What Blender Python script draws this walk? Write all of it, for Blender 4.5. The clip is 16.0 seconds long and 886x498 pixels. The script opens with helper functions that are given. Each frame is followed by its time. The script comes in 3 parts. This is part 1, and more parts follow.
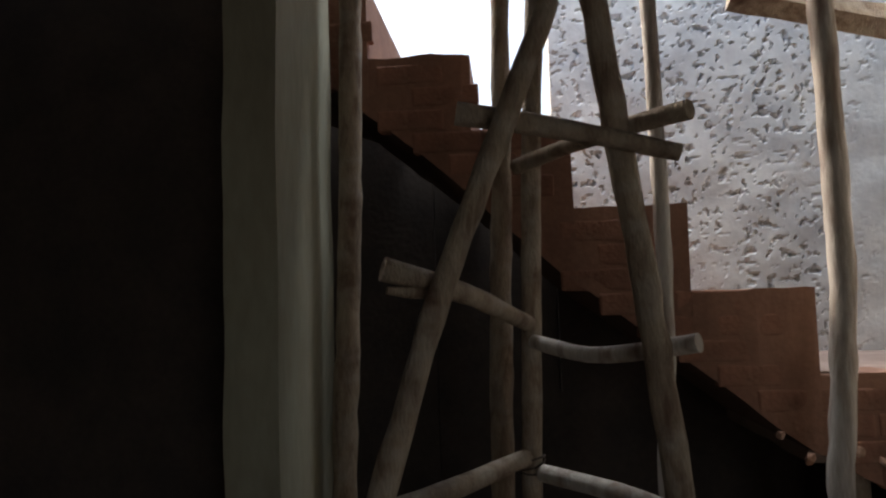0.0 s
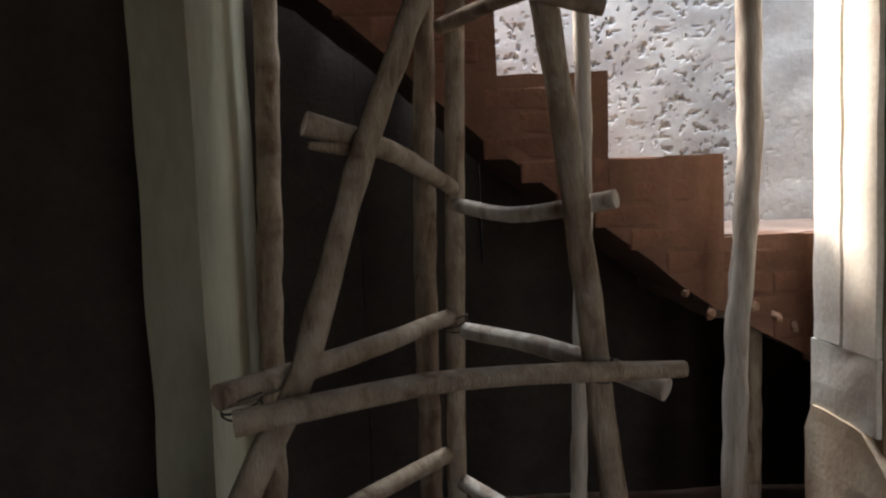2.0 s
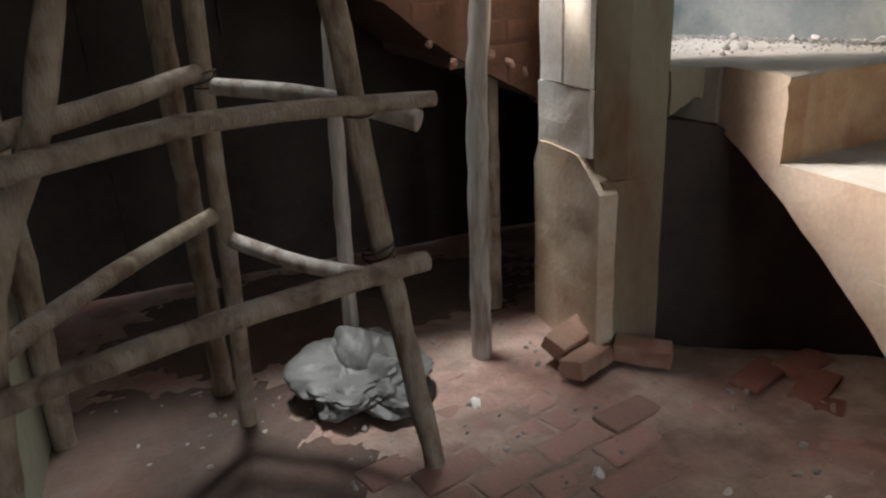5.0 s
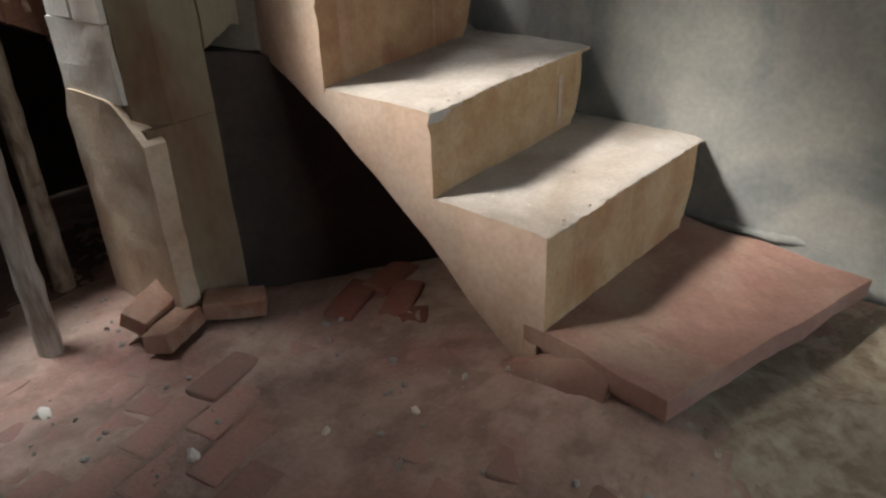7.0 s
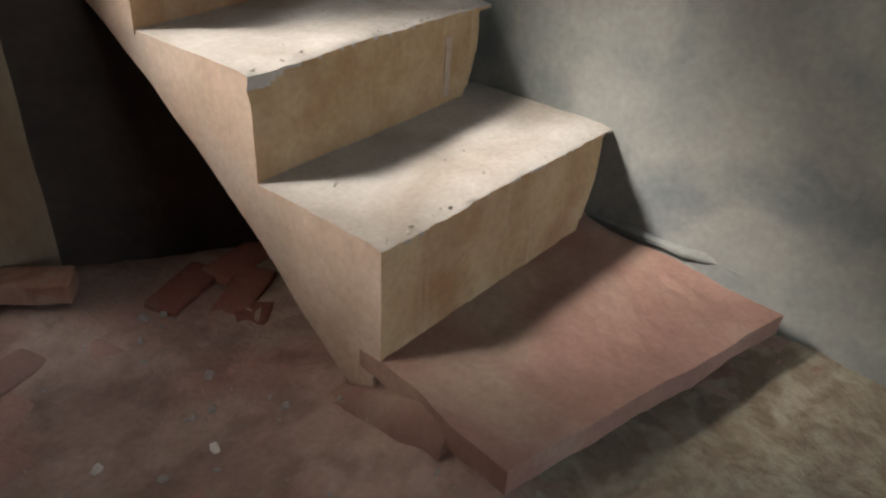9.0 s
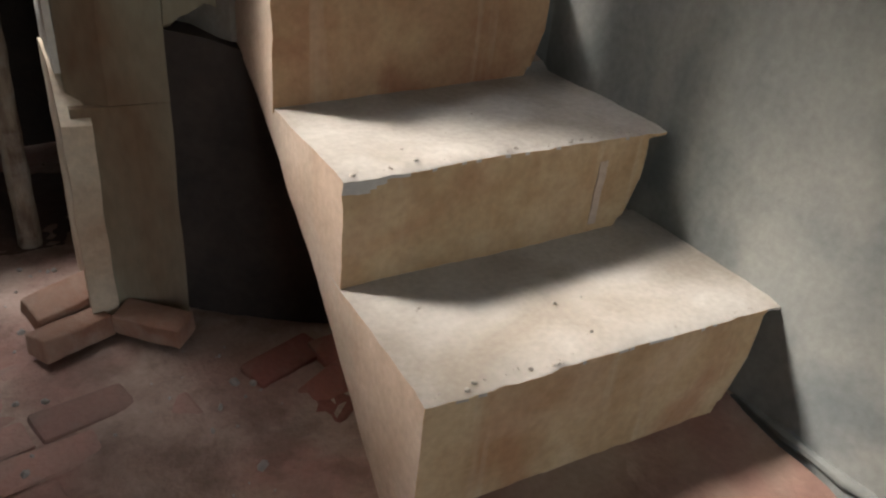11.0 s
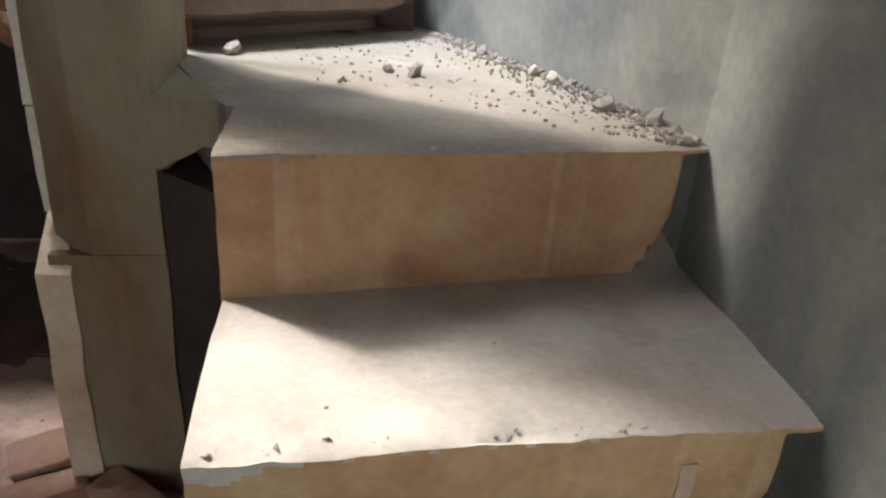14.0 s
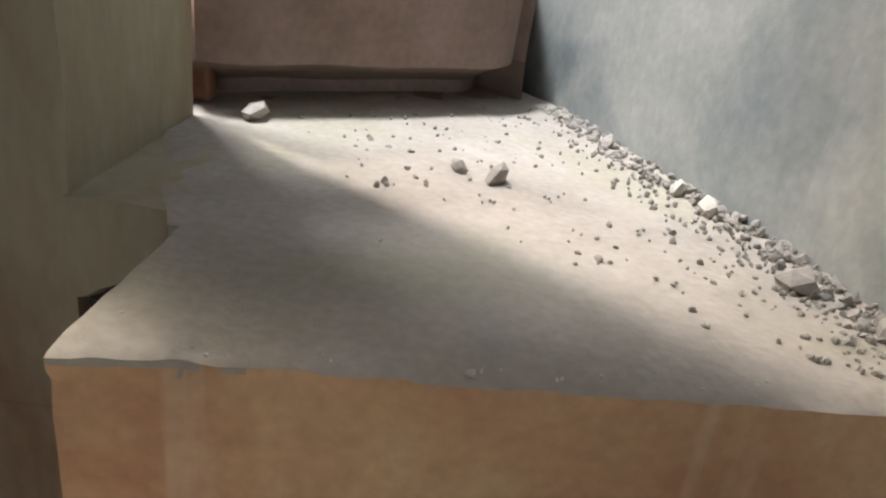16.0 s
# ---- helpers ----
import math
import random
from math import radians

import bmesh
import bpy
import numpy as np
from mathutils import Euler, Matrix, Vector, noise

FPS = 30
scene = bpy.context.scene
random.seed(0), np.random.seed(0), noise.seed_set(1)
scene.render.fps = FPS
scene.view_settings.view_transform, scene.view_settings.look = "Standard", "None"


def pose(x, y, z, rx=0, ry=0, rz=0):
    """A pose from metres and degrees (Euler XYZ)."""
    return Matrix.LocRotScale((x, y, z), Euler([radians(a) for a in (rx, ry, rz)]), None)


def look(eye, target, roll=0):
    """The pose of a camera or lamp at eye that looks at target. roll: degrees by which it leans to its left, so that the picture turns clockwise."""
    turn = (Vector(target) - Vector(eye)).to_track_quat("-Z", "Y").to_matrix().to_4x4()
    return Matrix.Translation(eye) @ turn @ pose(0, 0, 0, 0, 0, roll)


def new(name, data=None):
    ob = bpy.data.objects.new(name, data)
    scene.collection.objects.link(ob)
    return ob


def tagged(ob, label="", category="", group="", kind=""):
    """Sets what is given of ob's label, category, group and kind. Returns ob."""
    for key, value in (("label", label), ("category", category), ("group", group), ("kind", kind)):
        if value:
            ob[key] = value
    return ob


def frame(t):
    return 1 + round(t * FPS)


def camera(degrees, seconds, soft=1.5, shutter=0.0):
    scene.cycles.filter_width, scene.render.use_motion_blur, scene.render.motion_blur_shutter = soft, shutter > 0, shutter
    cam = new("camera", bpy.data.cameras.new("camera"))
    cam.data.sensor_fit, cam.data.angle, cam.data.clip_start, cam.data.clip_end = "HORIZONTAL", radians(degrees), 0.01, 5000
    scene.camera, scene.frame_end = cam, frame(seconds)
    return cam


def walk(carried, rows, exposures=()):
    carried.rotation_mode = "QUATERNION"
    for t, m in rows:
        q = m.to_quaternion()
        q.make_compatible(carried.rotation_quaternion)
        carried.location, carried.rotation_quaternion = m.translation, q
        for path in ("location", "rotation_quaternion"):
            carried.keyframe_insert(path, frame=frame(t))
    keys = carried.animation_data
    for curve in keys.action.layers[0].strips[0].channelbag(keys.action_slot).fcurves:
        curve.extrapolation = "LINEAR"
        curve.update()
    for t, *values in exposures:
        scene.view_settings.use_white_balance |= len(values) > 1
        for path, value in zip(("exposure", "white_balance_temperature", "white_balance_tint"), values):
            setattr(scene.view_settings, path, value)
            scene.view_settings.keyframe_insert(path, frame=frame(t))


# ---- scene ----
cam = camera(62.9, 16.0, soft=2.2)
PATH = [
    (0, (0.604, 0.17, 1.5), (0.413, 2.156, 1.651), -1.6),
    (0.5, (0.617, 0.19, 1.479), (0.476, 2.184, 1.512), -2.0),
    (1, (0.644, 0.193, 1.461), (0.567, 2.19, 1.393), -2.5),
    (1.5, (0.636, 0.2, 1.433), (0.621, 2.195, 1.302), -1.9),
    (2, (0.593, 0.169, 1.426), (0.61, 2.163, 1.273), -2.1),
    (2.5, (0.546, 0.114, 1.413), (0.659, 2.102, 1.221), -2.8),
    (3, (0.536, 0.079, 1.367), (0.789, 2.043, 1.084), -2.9),
    (3.5, (0.532, 0.067, 1.337), (0.906, 1.985, 0.913), -2.3),
    (3.7, (0.537, 0.068, 1.328), (0.96, 1.963, 0.848), -2.0),
    (5.8, (0.574, 0.17, 1.282), (1.465, 1.757, 0.454), -2.6),
    (6, (0.605, 0.183, 1.275), (1.601, 1.694, 0.424), -1.7),
    (6.5, (0.766, 0.132, 1.24), (1.973, 1.469, 0.371), -1.2),
    (7, (0.861, 0.122, 1.277), (2.187, 1.286, 0.336), -2.4),
    (7.5, (0.954, 0.138, 1.264), (2.318, 1.199, 0.258), -1.9),
    (8, (1.094, 0.16, 1.206), (2.504, 1.139, 0.18), 0.7),
    (10.5, (1.598, 0.174, 1.253), (2.696, 1.421, 0.139), 9.2),
    (11, (1.697, 0.193, 1.283), (2.643, 1.655, 0.298), 6.4),
    (11.5, (1.893, 0.156, 1.302), (2.711, 1.762, 0.436), 5.2),
    (12, (1.955, 0.215, 1.314), (2.685, 1.848, 0.42), 5.2),
    (12.5, (2.076, 0.359, 1.294), (2.747, 2.006, 0.379), 8.0),
    (13, (2.169, 0.459, 1.317), (2.775, 2.122, 0.385), 6.3),
    (13.5, (2.308, 0.539, 1.326), (2.729, 2.266, 0.409), 5.4),
    (14, (2.363, 0.624, 1.34), (2.677, 2.403, 0.482), 4.7),
    (14.5, (2.435, 0.776, 1.315), (2.656, 2.604, 0.536), 5.0),
    (15, (2.456, 0.945, 1.327), (2.665, 2.759, 0.512), 7.8),
    (15.5, (2.449, 1.012, 1.364), (2.609, 2.869, 0.639), 9.2),
    (16, (2.497, 1.227, 1.330), (2.490, 3.054, 0.516), 8.1),
]
EXPOSURES = [(0.0, 1.25), (1.0, 1.6), (1.5, 2.15), (2.5, 2.1), (3.0, 2.1), (3.5, 2.5), (6.0, 2.15), (8.0, 2.1), (10.5, 2.0), (12.5, 2.15), (13.5, 2.35), (14.5, 2.55), (15.5, 2.45), (16.0, 2.55)]
walk(cam, [(t, look(eye, target, roll)) for t, eye, target, roll in PATH], EXPOSURES)

# ---------------- light ----------------
TO_SUN = Vector((-0.255, 0.195, 0.27)).normalized()
world = bpy.data.worlds.new("world")
scene.world = world
world.use_nodes = True
wn = world.node_tree
sky = wn.nodes.new("ShaderNodeTexSky")
sky.sky_type, sky.sun_disc = "NISHITA", False
sky.sun_elevation = math.asin(TO_SUN.z)
sky.sun_rotation = math.atan2(TO_SUN.x, TO_SUN.y)
sky.air_density, sky.dust_density, sky.ozone_density = 1.0, 4.0, 1.0
wn.links.new(sky.outputs[0], wn.nodes["Background"].inputs[0])
wn.nodes["Background"].inputs[1].default_value = 0.15
sun = new("sun", bpy.data.lights.new("sun", "SUN"))
sun.data.energy, sun.data.angle, sun.data.color = 1.75, radians(9), (1.0, 0.93, 0.85)
sun.matrix_world = look(TO_SUN * 20, (0, 0, 0))


well = new("stairwell_skylight", bpy.data.lights.new("stairwell_skylight", "AREA"))
well.data.shape, well.data.size, well.data.size_y, well.data.energy, well.data.color = "RECTANGLE", 1.3, 0.5, 140.0, (0.93, 0.97, 1.0)
well.matrix_world = look((0.85, 3.05, 6.5), (0.95, 2.95, 0))

door_light = new("doorway_daylight", bpy.data.lights.new("doorway_daylight", "AREA"))
door_light.data.shape, door_light.data.size, door_light.data.size_y, door_light.data.energy, door_light.data.color = "RECTANGLE", 1.35, 2.1, 4.8, (1.0, 0.96, 0.88)
door_light.matrix_world = look((2.2, -2.62, 1.15), (2.2, 0.0, 1.0))


# ---------------- materials ----------------
def material(name, base, second, scale=4.0, fine=40.0, rough=0.9, bump=0.4, stain=None, stain_scale=1.5, stain_amount=0.5, vary=0.0, stretch=(1, 1, 1), streak=None, streak_amount=0.6, patch=None, patch_scale=3.0, patch_amount=0.6):
    """Two colours mixed by noise, stains at a larger scale, fine relief."""
    m = bpy.data.materials.new(name)
    m.use_nodes = True
    t = m.node_tree
    n, l = t.nodes, t.links
    bsdf = n["Principled BSDF"]
    geo = n.new("ShaderNodeTexCoord")
    mp = n.new("ShaderNodeMapping")
    mp.inputs["Scale"].default_value = stretch
    l.new(geo.outputs["Object"], mp.inputs[0])
    a = n.new("ShaderNodeTexNoise")
    a.inputs["Scale"].default_value, a.inputs["Detail"].default_value, a.inputs["Roughness"].default_value = scale, 7, 0.62
    l.new(mp.outputs[0], a.inputs["Vector"])
    b = n.new("ShaderNodeTexNoise")
    b.inputs["Scale"].default_value, b.inputs["Detail"].default_value = fine, 5
    l.new(mp.outputs[0], b.inputs["Vector"])
    ramp = n.new("ShaderNodeMapRange")
    ramp.inputs[1].default_value, ramp.inputs[2].default_value = 0.35, 0.65
    l.new(a.outputs[0], ramp.inputs[0])
    mix = n.new("ShaderNodeMix")
    mix.data_type = "RGBA"
    mix.inputs[6].default_value, mix.inputs[7].default_value = (*base, 1), (*second, 1)
    l.new(ramp.outputs[0], mix.inputs[0])
    out = mix.outputs[2]
    if stain:
        c = n.new("ShaderNodeTexNoise")
        c.inputs["Scale"].default_value, c.inputs["Detail"].default_value, c.inputs["Distortion"].default_value = stain_scale, 6, 0.6
        l.new(mp.outputs[0], c.inputs["Vector"])
        r2 = n.new("ShaderNodeMapRange")
        r2.inputs[1].default_value, r2.inputs[2].default_value, r2.inputs[4].default_value = 0.48, 0.68, stain_amount
        l.new(c.outputs[0], r2.inputs[0])
        m2 = n.new("ShaderNodeMix")
        m2.data_type = "RGBA"
        m2.inputs[7].default_value = (*stain, 1)
        l.new(r2.outputs[0], m2.inputs[0])
        l.new(out, m2.inputs[6])
        out = m2.outputs[2]
    for colour, amount, scale_by, spread, lo, hi in ((patch, patch_amount, patch_scale, (1, 1, 1.6), 0.48, 0.64), (streak, streak_amount, 1.0, (16, 16, 0.9), 0.6, 0.7)):
        if not colour:
            continue
        sm = n.new("ShaderNodeMapping")
        sm.inputs["Scale"].default_value = spread
        sm.inputs["Location"].default_value = (3.7, 1.9, 5.3)
        l.new(geo.outputs["Object"], sm.inputs[0])
        sn = n.new("ShaderNodeTexNoise")
        sn.inputs["Scale"].default_value, sn.inputs["Detail"].default_value = scale_by, 4
        l.new(sm.outputs[0], sn.inputs["Vector"])
        sr = n.new("ShaderNodeMapRange")
        sr.inputs[1].default_value, sr.inputs[2].default_value, sr.inputs[4].default_value = lo, hi, amount
        l.new(sn.outputs[0], sr.inputs[0])
        sx = n.new("ShaderNodeMix")
        sx.data_type = "RGBA"
        sx.inputs[7].default_value = (*colour, 1)
        l.new(sr.outputs[0], sx.inputs[0])
        l.new(out, sx.inputs[6])
        out = sx.outputs[2]
    grain = n.new("ShaderNodeMapRange")
    grain.inputs[1].default_value, grain.inputs[2].default_value, grain.inputs[3].default_value, grain.inputs[4].default_value = 0.3, 0.7, 0.9, 1.06
    l.new(b.outputs[0], grain.inputs[0])
    hsv = n.new("ShaderNodeHueSaturation")
    l.new(grain.outputs[0], hsv.inputs["Value"])
    l.new(out, hsv.inputs["Color"])
    out = hsv.outputs[0]
    if vary:
        info = n.new("ShaderNodeObjectInfo")
        r3 = n.new("ShaderNodeMapRange")
        r3.inputs[3].default_value, r3.inputs[4].default_value = 1 - vary, 1 + vary
        l.new(info.outputs["Random"], r3.inputs[0])
        h2 = n.new("ShaderNodeHueSaturation")
        l.new(r3.outputs[0], h2.inputs["Value"])
        l.new(out, h2.inputs["Color"])
        out = h2.outputs[0]
    l.new(out, bsdf.inputs["Base Color"])
    bsdf.inputs["Roughness"].default_value = rough
    bsdf.inputs["Specular IOR Level"].default_value = 0.25
    add = n.new("ShaderNodeMath")
    add.operation = "ADD"
    l.new(a.outputs[0], add.inputs[0])
    l.new(b.outputs[0], add.inputs[1])
    bp = n.new("ShaderNodeBump")
    bp.inputs["Strength"].default_value, bp.inputs["Distance"].default_value = bump * 0.7, 0.006
    l.new(add.outputs[0], bp.inputs["Height"])
    l.new(bp.outputs[0], bsdf.inputs["Normal"])
    return m


M_STEP = material("cement_step", (0.56, 0.45, 0.37), (0.44, 0.33, 0.25), 5, 60, stain=(0.48, 0.45, 0.40), stain_scale=2.5, stain_amount=0.7, bump=0.25)
M_RISER = material("riser_plaster", (0.54, 0.40, 0.24), (0.43, 0.28, 0.15), 6, 60, stain=(0.38, 0.19, 0.10), stain_scale=3.2, stain_amount=0.8, bump=0.4, streak=(0.60, 0.50, 0.36), streak_amount=0.35, patch=(0.62, 0.47, 0.32), patch_scale=5.0, patch_amount=0.3)
M_RISER_RED = material("red_riser_plaster", (0.52, 0.34, 0.20), (0.43, 0.25, 0.14), 6, 60, stain=(0.33, 0.15, 0.085), stain_scale=3.4, stain_amount=0.85, bump=0.4, streak=(0.58, 0.45, 0.32), streak_amount=0.35, patch=(0.52, 0.37, 0.21), patch_scale=4.0, patch_amount=0.45)
M_TREAD = material("tread_cement", (0.58, 0.56, 0.52), (0.46, 0.43, 0.39), 5, 70, stain=(0.36, 0.31, 0.25), stain_scale=3.4, stain_amount=0.75, bump=0.25)
M_WINDER = material("winder_plaster", (0.27, 0.20, 0.17), (0.21, 0.15, 0.12), 5, 60, stain=(0.16, 0.11, 0.09), stain_scale=4.0, stain_amount=0.6)
M_LANDING = material("dusty_landing", (0.37, 0.33, 0.295), (0.29, 0.255, 0.22), 5, 70, stain=(0.30, 0.275, 0.21), stain_scale=3.0, stain_amount=0.7, bump=0.5)
M_SLAB = material("red_cement", (0.36, 0.22, 0.18), (0.27, 0.165, 0.13), 4, 60, stain=(0.40, 0.32, 0.25), stain_scale=2.6, stain_amount=0.8, bump=0.5, patch=(0.24, 0.13, 0.11), patch_scale=4.0, patch_amount=0.5)
M_WALL = material("grey_plaster", (0.34, 0.345, 0.32), (0.24, 0.25, 0.245), 3.2, 50, stain=(0.15, 0.175, 0.185), stain_scale=2.6, stain_amount=0.85, bump=0.25)
M_BACK = material("pitted_plaster", (0.78, 0.76, 0.72), (0.66, 0.66, 0.65), 3.0, 30, stain=(0.42, 0.43, 0.45), stain_scale=2.0, stain_amount=0.5, bump=0.6)
# near-black walls carry deep shade in their colour; the wire ties share it
M_SHADE_WIRE = material("shade_and_wire_dark", (0.085, 0.065, 0.055), (0.055, 0.045, 0.04), 4, 40)
M_PILLAR = material("green_grey_concrete", (0.33, 0.31, 0.23), (0.27, 0.22, 0.15), 3.0, 50, stain=(0.20, 0.11, 0.06), stain_scale=3.0, stain_amount=0.85, bump=0.4, stretch=(1, 1, 0.4))
M_WHITE = material("whitewash", (0.80, 0.77, 0.70), (0.70, 0.64, 0.55), 4, 60, stain=(0.52, 0.40, 0.28), stain_scale=2.5, stain_amount=0.5)
M_BUFF = material("buff_plaster", (0.70, 0.60, 0.46), (0.60, 0.46, 0.32), 5, 60, stain=(0.42, 0.26, 0.17), stain_scale=3.0, stain_amount=0.6)
M_PIER = material("pale_green_plaster", (0.34, 0.33, 0.25), (0.28, 0.26, 0.19), 3.0, 40, stain=(0.24, 0.21, 0.15), stain_scale=2.0, stretch=(1, 1, 0.3))
M_REDBRICK = material("clean_red_brick", (0.33, 0.13, 0.10), (0.24, 0.10, 0.075), 8, 70, stain=(0.30, 0.18, 0.14), stain_scale=7.0, stain_amount=0.6, vary=0.2, bump=0.8)
M_BRICK = material("red_brick", (0.25, 0.125, 0.085), (0.18, 0.09, 0.062), 8, 70, stain=(0.20, 0.12, 0.085), stain_scale=2.5, stain_amount=0.9, vary=0.10, bump=0.8)
M_LOOSE = material("dusty_brick", (0.40, 0.25, 0.18), (0.30, 0.15, 0.10), 9, 70, stain=(0.44, 0.34, 0.27), stain_scale=6.0, stain_amount=0.7, vary=0.15, bump=0.8)
M_SAND = material("sandy_mortar_floor", (0.30, 0.245, 0.175), (0.20, 0.155, 0.11), 9, 60, stain=(0.48, 0.43, 0.32), stain_scale=9.0, stain_amount=0.8, bump=1.6, patch=(0.44, 0.39, 0.29), patch_scale=14.0, patch_amount=0.6)
M_MORTAR = material("mud_mortar", (0.24, 0.13, 0.09), (0.19, 0.10, 0.07), 9, 60)
M_SOFFIT_SHADE = material("rough_soffit_shade", (0.14, 0.085, 0.06), (0.10, 0.065, 0.05), 6, 50)
M_WOOD = material("weathered_wood", (0.41, 0.335, 0.25), (0.23, 0.175, 0.13), 8, 60, stain=(0.13, 0.075, 0.05), stain_scale=7.0, stain_amount=0.8, bump=1.2, stretch=(3, 3, 0.9), rough=0.8, patch=(0.42, 0.37, 0.31), patch_scale=9.0, patch_amount=0.5)
M_PALE = material("peeled_wood", (0.54, 0.50, 0.45), (0.36, 0.31, 0.26), 9, 60, stain=(0.17, 0.11, 0.08), stain_scale=6.0, stain_amount=0.8, bump=0.6, stretch=(3, 3, 0.5), rough=0.75)
M_DARKFLOOR = material("dark_floor_patch", (0.15, 0.105, 0.085), (0.10, 0.07, 0.055), 6, 60, stain=(0.17, 0.09, 0.07), stain_scale=3.0, stain_amount=0.7, bump=1.3)
M_GROUND = material("dirt_floor", (0.45, 0.33, 0.265), (0.32, 0.22, 0.175), 5, 60, stain=(0.36, 0.175, 0.14), stain_scale=2.2, stain_amount=0.75, bump=1.6, patch=(0.17, 0.115, 0.09), patch_scale=9.0, patch_amount=0.5)
M_FLOORBRICK = material("floor_brick", (0.37, 0.21, 0.17), (0.30, 0.19, 0.155), 9, 70, stain=(0.31, 0.22, 0.18), stain_scale=6.0, stain_amount=0.9, vary=0.25, bump=0.7)
M_SACK = material("grey_plastic_sack", (0.19, 0.185, 0.17), (0.13, 0.125, 0.115), 6, 90, rough=0.45, bump=0.3)
M_RUBBLE = material("mortar_crumbs", (0.44, 0.40, 0.36), (0.33, 0.30, 0.27), 30, 120, vary=0.3)
M_GRIT = material("step_edge_grit", (0.55, 0.52, 0.47), (0.44, 0.40, 0.35), 30, 120)
M_CEIL = material("ceiling_concrete", (0.26, 0.25, 0.23), (0.20, 0.19, 0.18), 3, 40)


# ---------------- mesh helpers ----------------
def thing(name, label="", category="", group="", kind="", at=(0, 0, 0)):
    e = new(name)
    e.location = at
    return tagged(e, label, category, group, kind)


def part(name, bm, mat, parent=None, label="", smooth=False):
    me = bpy.data.meshes.new(name)
    bmesh.ops.recalc_face_normals(bm, faces=bm.faces[:])
    bm.to_mesh(me)
    bm.free()
    for m in (mat if isinstance(mat, (list, tuple)) else [mat]):
        me.materials.append(m)
    if smooth:
        for p in me.polygons:
            p.use_smooth = True
        me.set_sharp_from_angle(angle=radians(38))
    ob = new(name, me)
    if parent:
        ob.parent = parent
        ob.matrix_parent_inverse = Matrix.Translation(-parent.location)
    if label:
        ob["label"] = label
    return ob


def prism(points, z0, z1, bm=None):
    """An upright prism over a plan polygon."""
    bm = bm or bmesh.new()
    lo = [bm.verts.new((x, y, z0)) for x, y in points]
    hi = [bm.verts.new((x, y, z1)) for x, y in points]
    n = len(points)
    bm.faces.new(lo[::-1]), bm.faces.new(hi)
    for i in range(n):
        bm.faces.new((lo[i], lo[(i + 1) % n], hi[(i + 1) % n], hi[i]))
    return bm


def box(x0, x1, y0, y1, z0, z1, bm=None):
    return prism([(x0, y0), (x1, y0), (x1, y1), (x0, y1)], z0, z1, bm)


def cut_fine(bm, size):
    """Cuts a mesh into pieces of about that size by parallel planes."""
    for axis in range(3):
        lo, hi = min(v.co[axis] for v in bm.verts), max(v.co[axis] for v in bm.verts)
        k = int((hi - lo) / size)
        for i in range(1, k + 1):
            no = Vector((0, 0, 0))
            no[axis] = 1
            co = no * (lo + (hi - lo) * i / (k + 1))
            bmesh.ops.bisect_plane(bm, geom=bm.verts[:] + bm.edges[:] + bm.faces[:], plane_co=co, plane_no=no, dist=1e-5)
    return bm


def roughen(bm, amount, scale, seed=0.0, keep=None):
    """Moves every point by smooth noise."""
    for v in bm.verts:
        if keep and keep(v.co):
            continue
        v.co += noise.noise_vector(v.co * scale + Vector((seed, seed * 1.7, -seed))) * amount
    return bm


def bevel(bm, width, segments=2):
    edges = [e for e in bm.edges if len(e.link_faces) == 2 and e.calc_face_angle(0) > 0.6]
    bmesh.ops.bevel(bm, geom=edges, offset=width, segments=segments, affect="EDGES", profile=0.6, clamp_overlap=True)
    return bm


def pole(points, radii, sides=12, knobble=0.12, seed=0.0, bm=None):
    """A crooked round timber through the points."""
    bm = bm or bmesh.new()
    pts = []
    for i in range(len(points) - 1):
        a, b = Vector(points[i]), Vector(points[i + 1])
        p0 = Vector(points[i - 1]) if i else a * 2 - b
        p3 = Vector(points[i + 2]) if i + 2 < len(points) else b * 2 - a
        k = max(3, int((b - a).length / 0.06))
        for j in range(k + (i == len(points) - 2)):
            u = j / k
            p = 0.5 * (2 * a + (b - p0) * u + (2 * p0 - 5 * a + 4 * b - p3) * u * u + (3 * a - p0 - 3 * b + p3) * u ** 3)
            pts.append((p, radii[i] + (radii[i + 1] - radii[i]) * u))
    rings = []
    for i, (p, r) in enumerate(pts):
        d = (pts[min(i + 1, len(pts) - 1)][0] - pts[max(i - 1, 0)][0]).normalized()
        s = d.cross(Vector((0.3, 1, 0.2))).normalized()
        u = d.cross(s)
        ring = []
        for j in range(sides):
            a = 2 * math.pi * j / sides
            w = s * math.cos(a) + u * math.sin(a)
            q = p + w * r
            k = 1 + knobble * noise.noise(q * 14 + Vector((seed, 0, seed))) + 0.5 * knobble * noise.noise(q * 40 + Vector((0, seed, 0)))
            ring.append(bm.verts.new(p + w * r * k))
        rings.append(ring)
    for a, b in zip(rings, rings[1:]):
        for j in range(sides):
            bm.faces.new((a[j], a[(j + 1) % sides], b[(j + 1) % sides], b[j]))
    bm.faces.new(rings[0][::-1]), bm.faces.new(rings[-1])
    return bm


# ---------------- large structure ----------------
WX = 3.06           # face of the wall beside the lower flight
BACK_Y = 3.45       # face of the pitted wall behind the upper flight
LEVEL = [0.20, 0.475, 0.72, 0.975]      # tops of slab, steps and landing
NOSE = [(0.59, 0.36), (0.95, 0.925), (1.32, 1.352), (1.71, 1.83)]  # front edge at the open side and at the wall
SX = 2.195


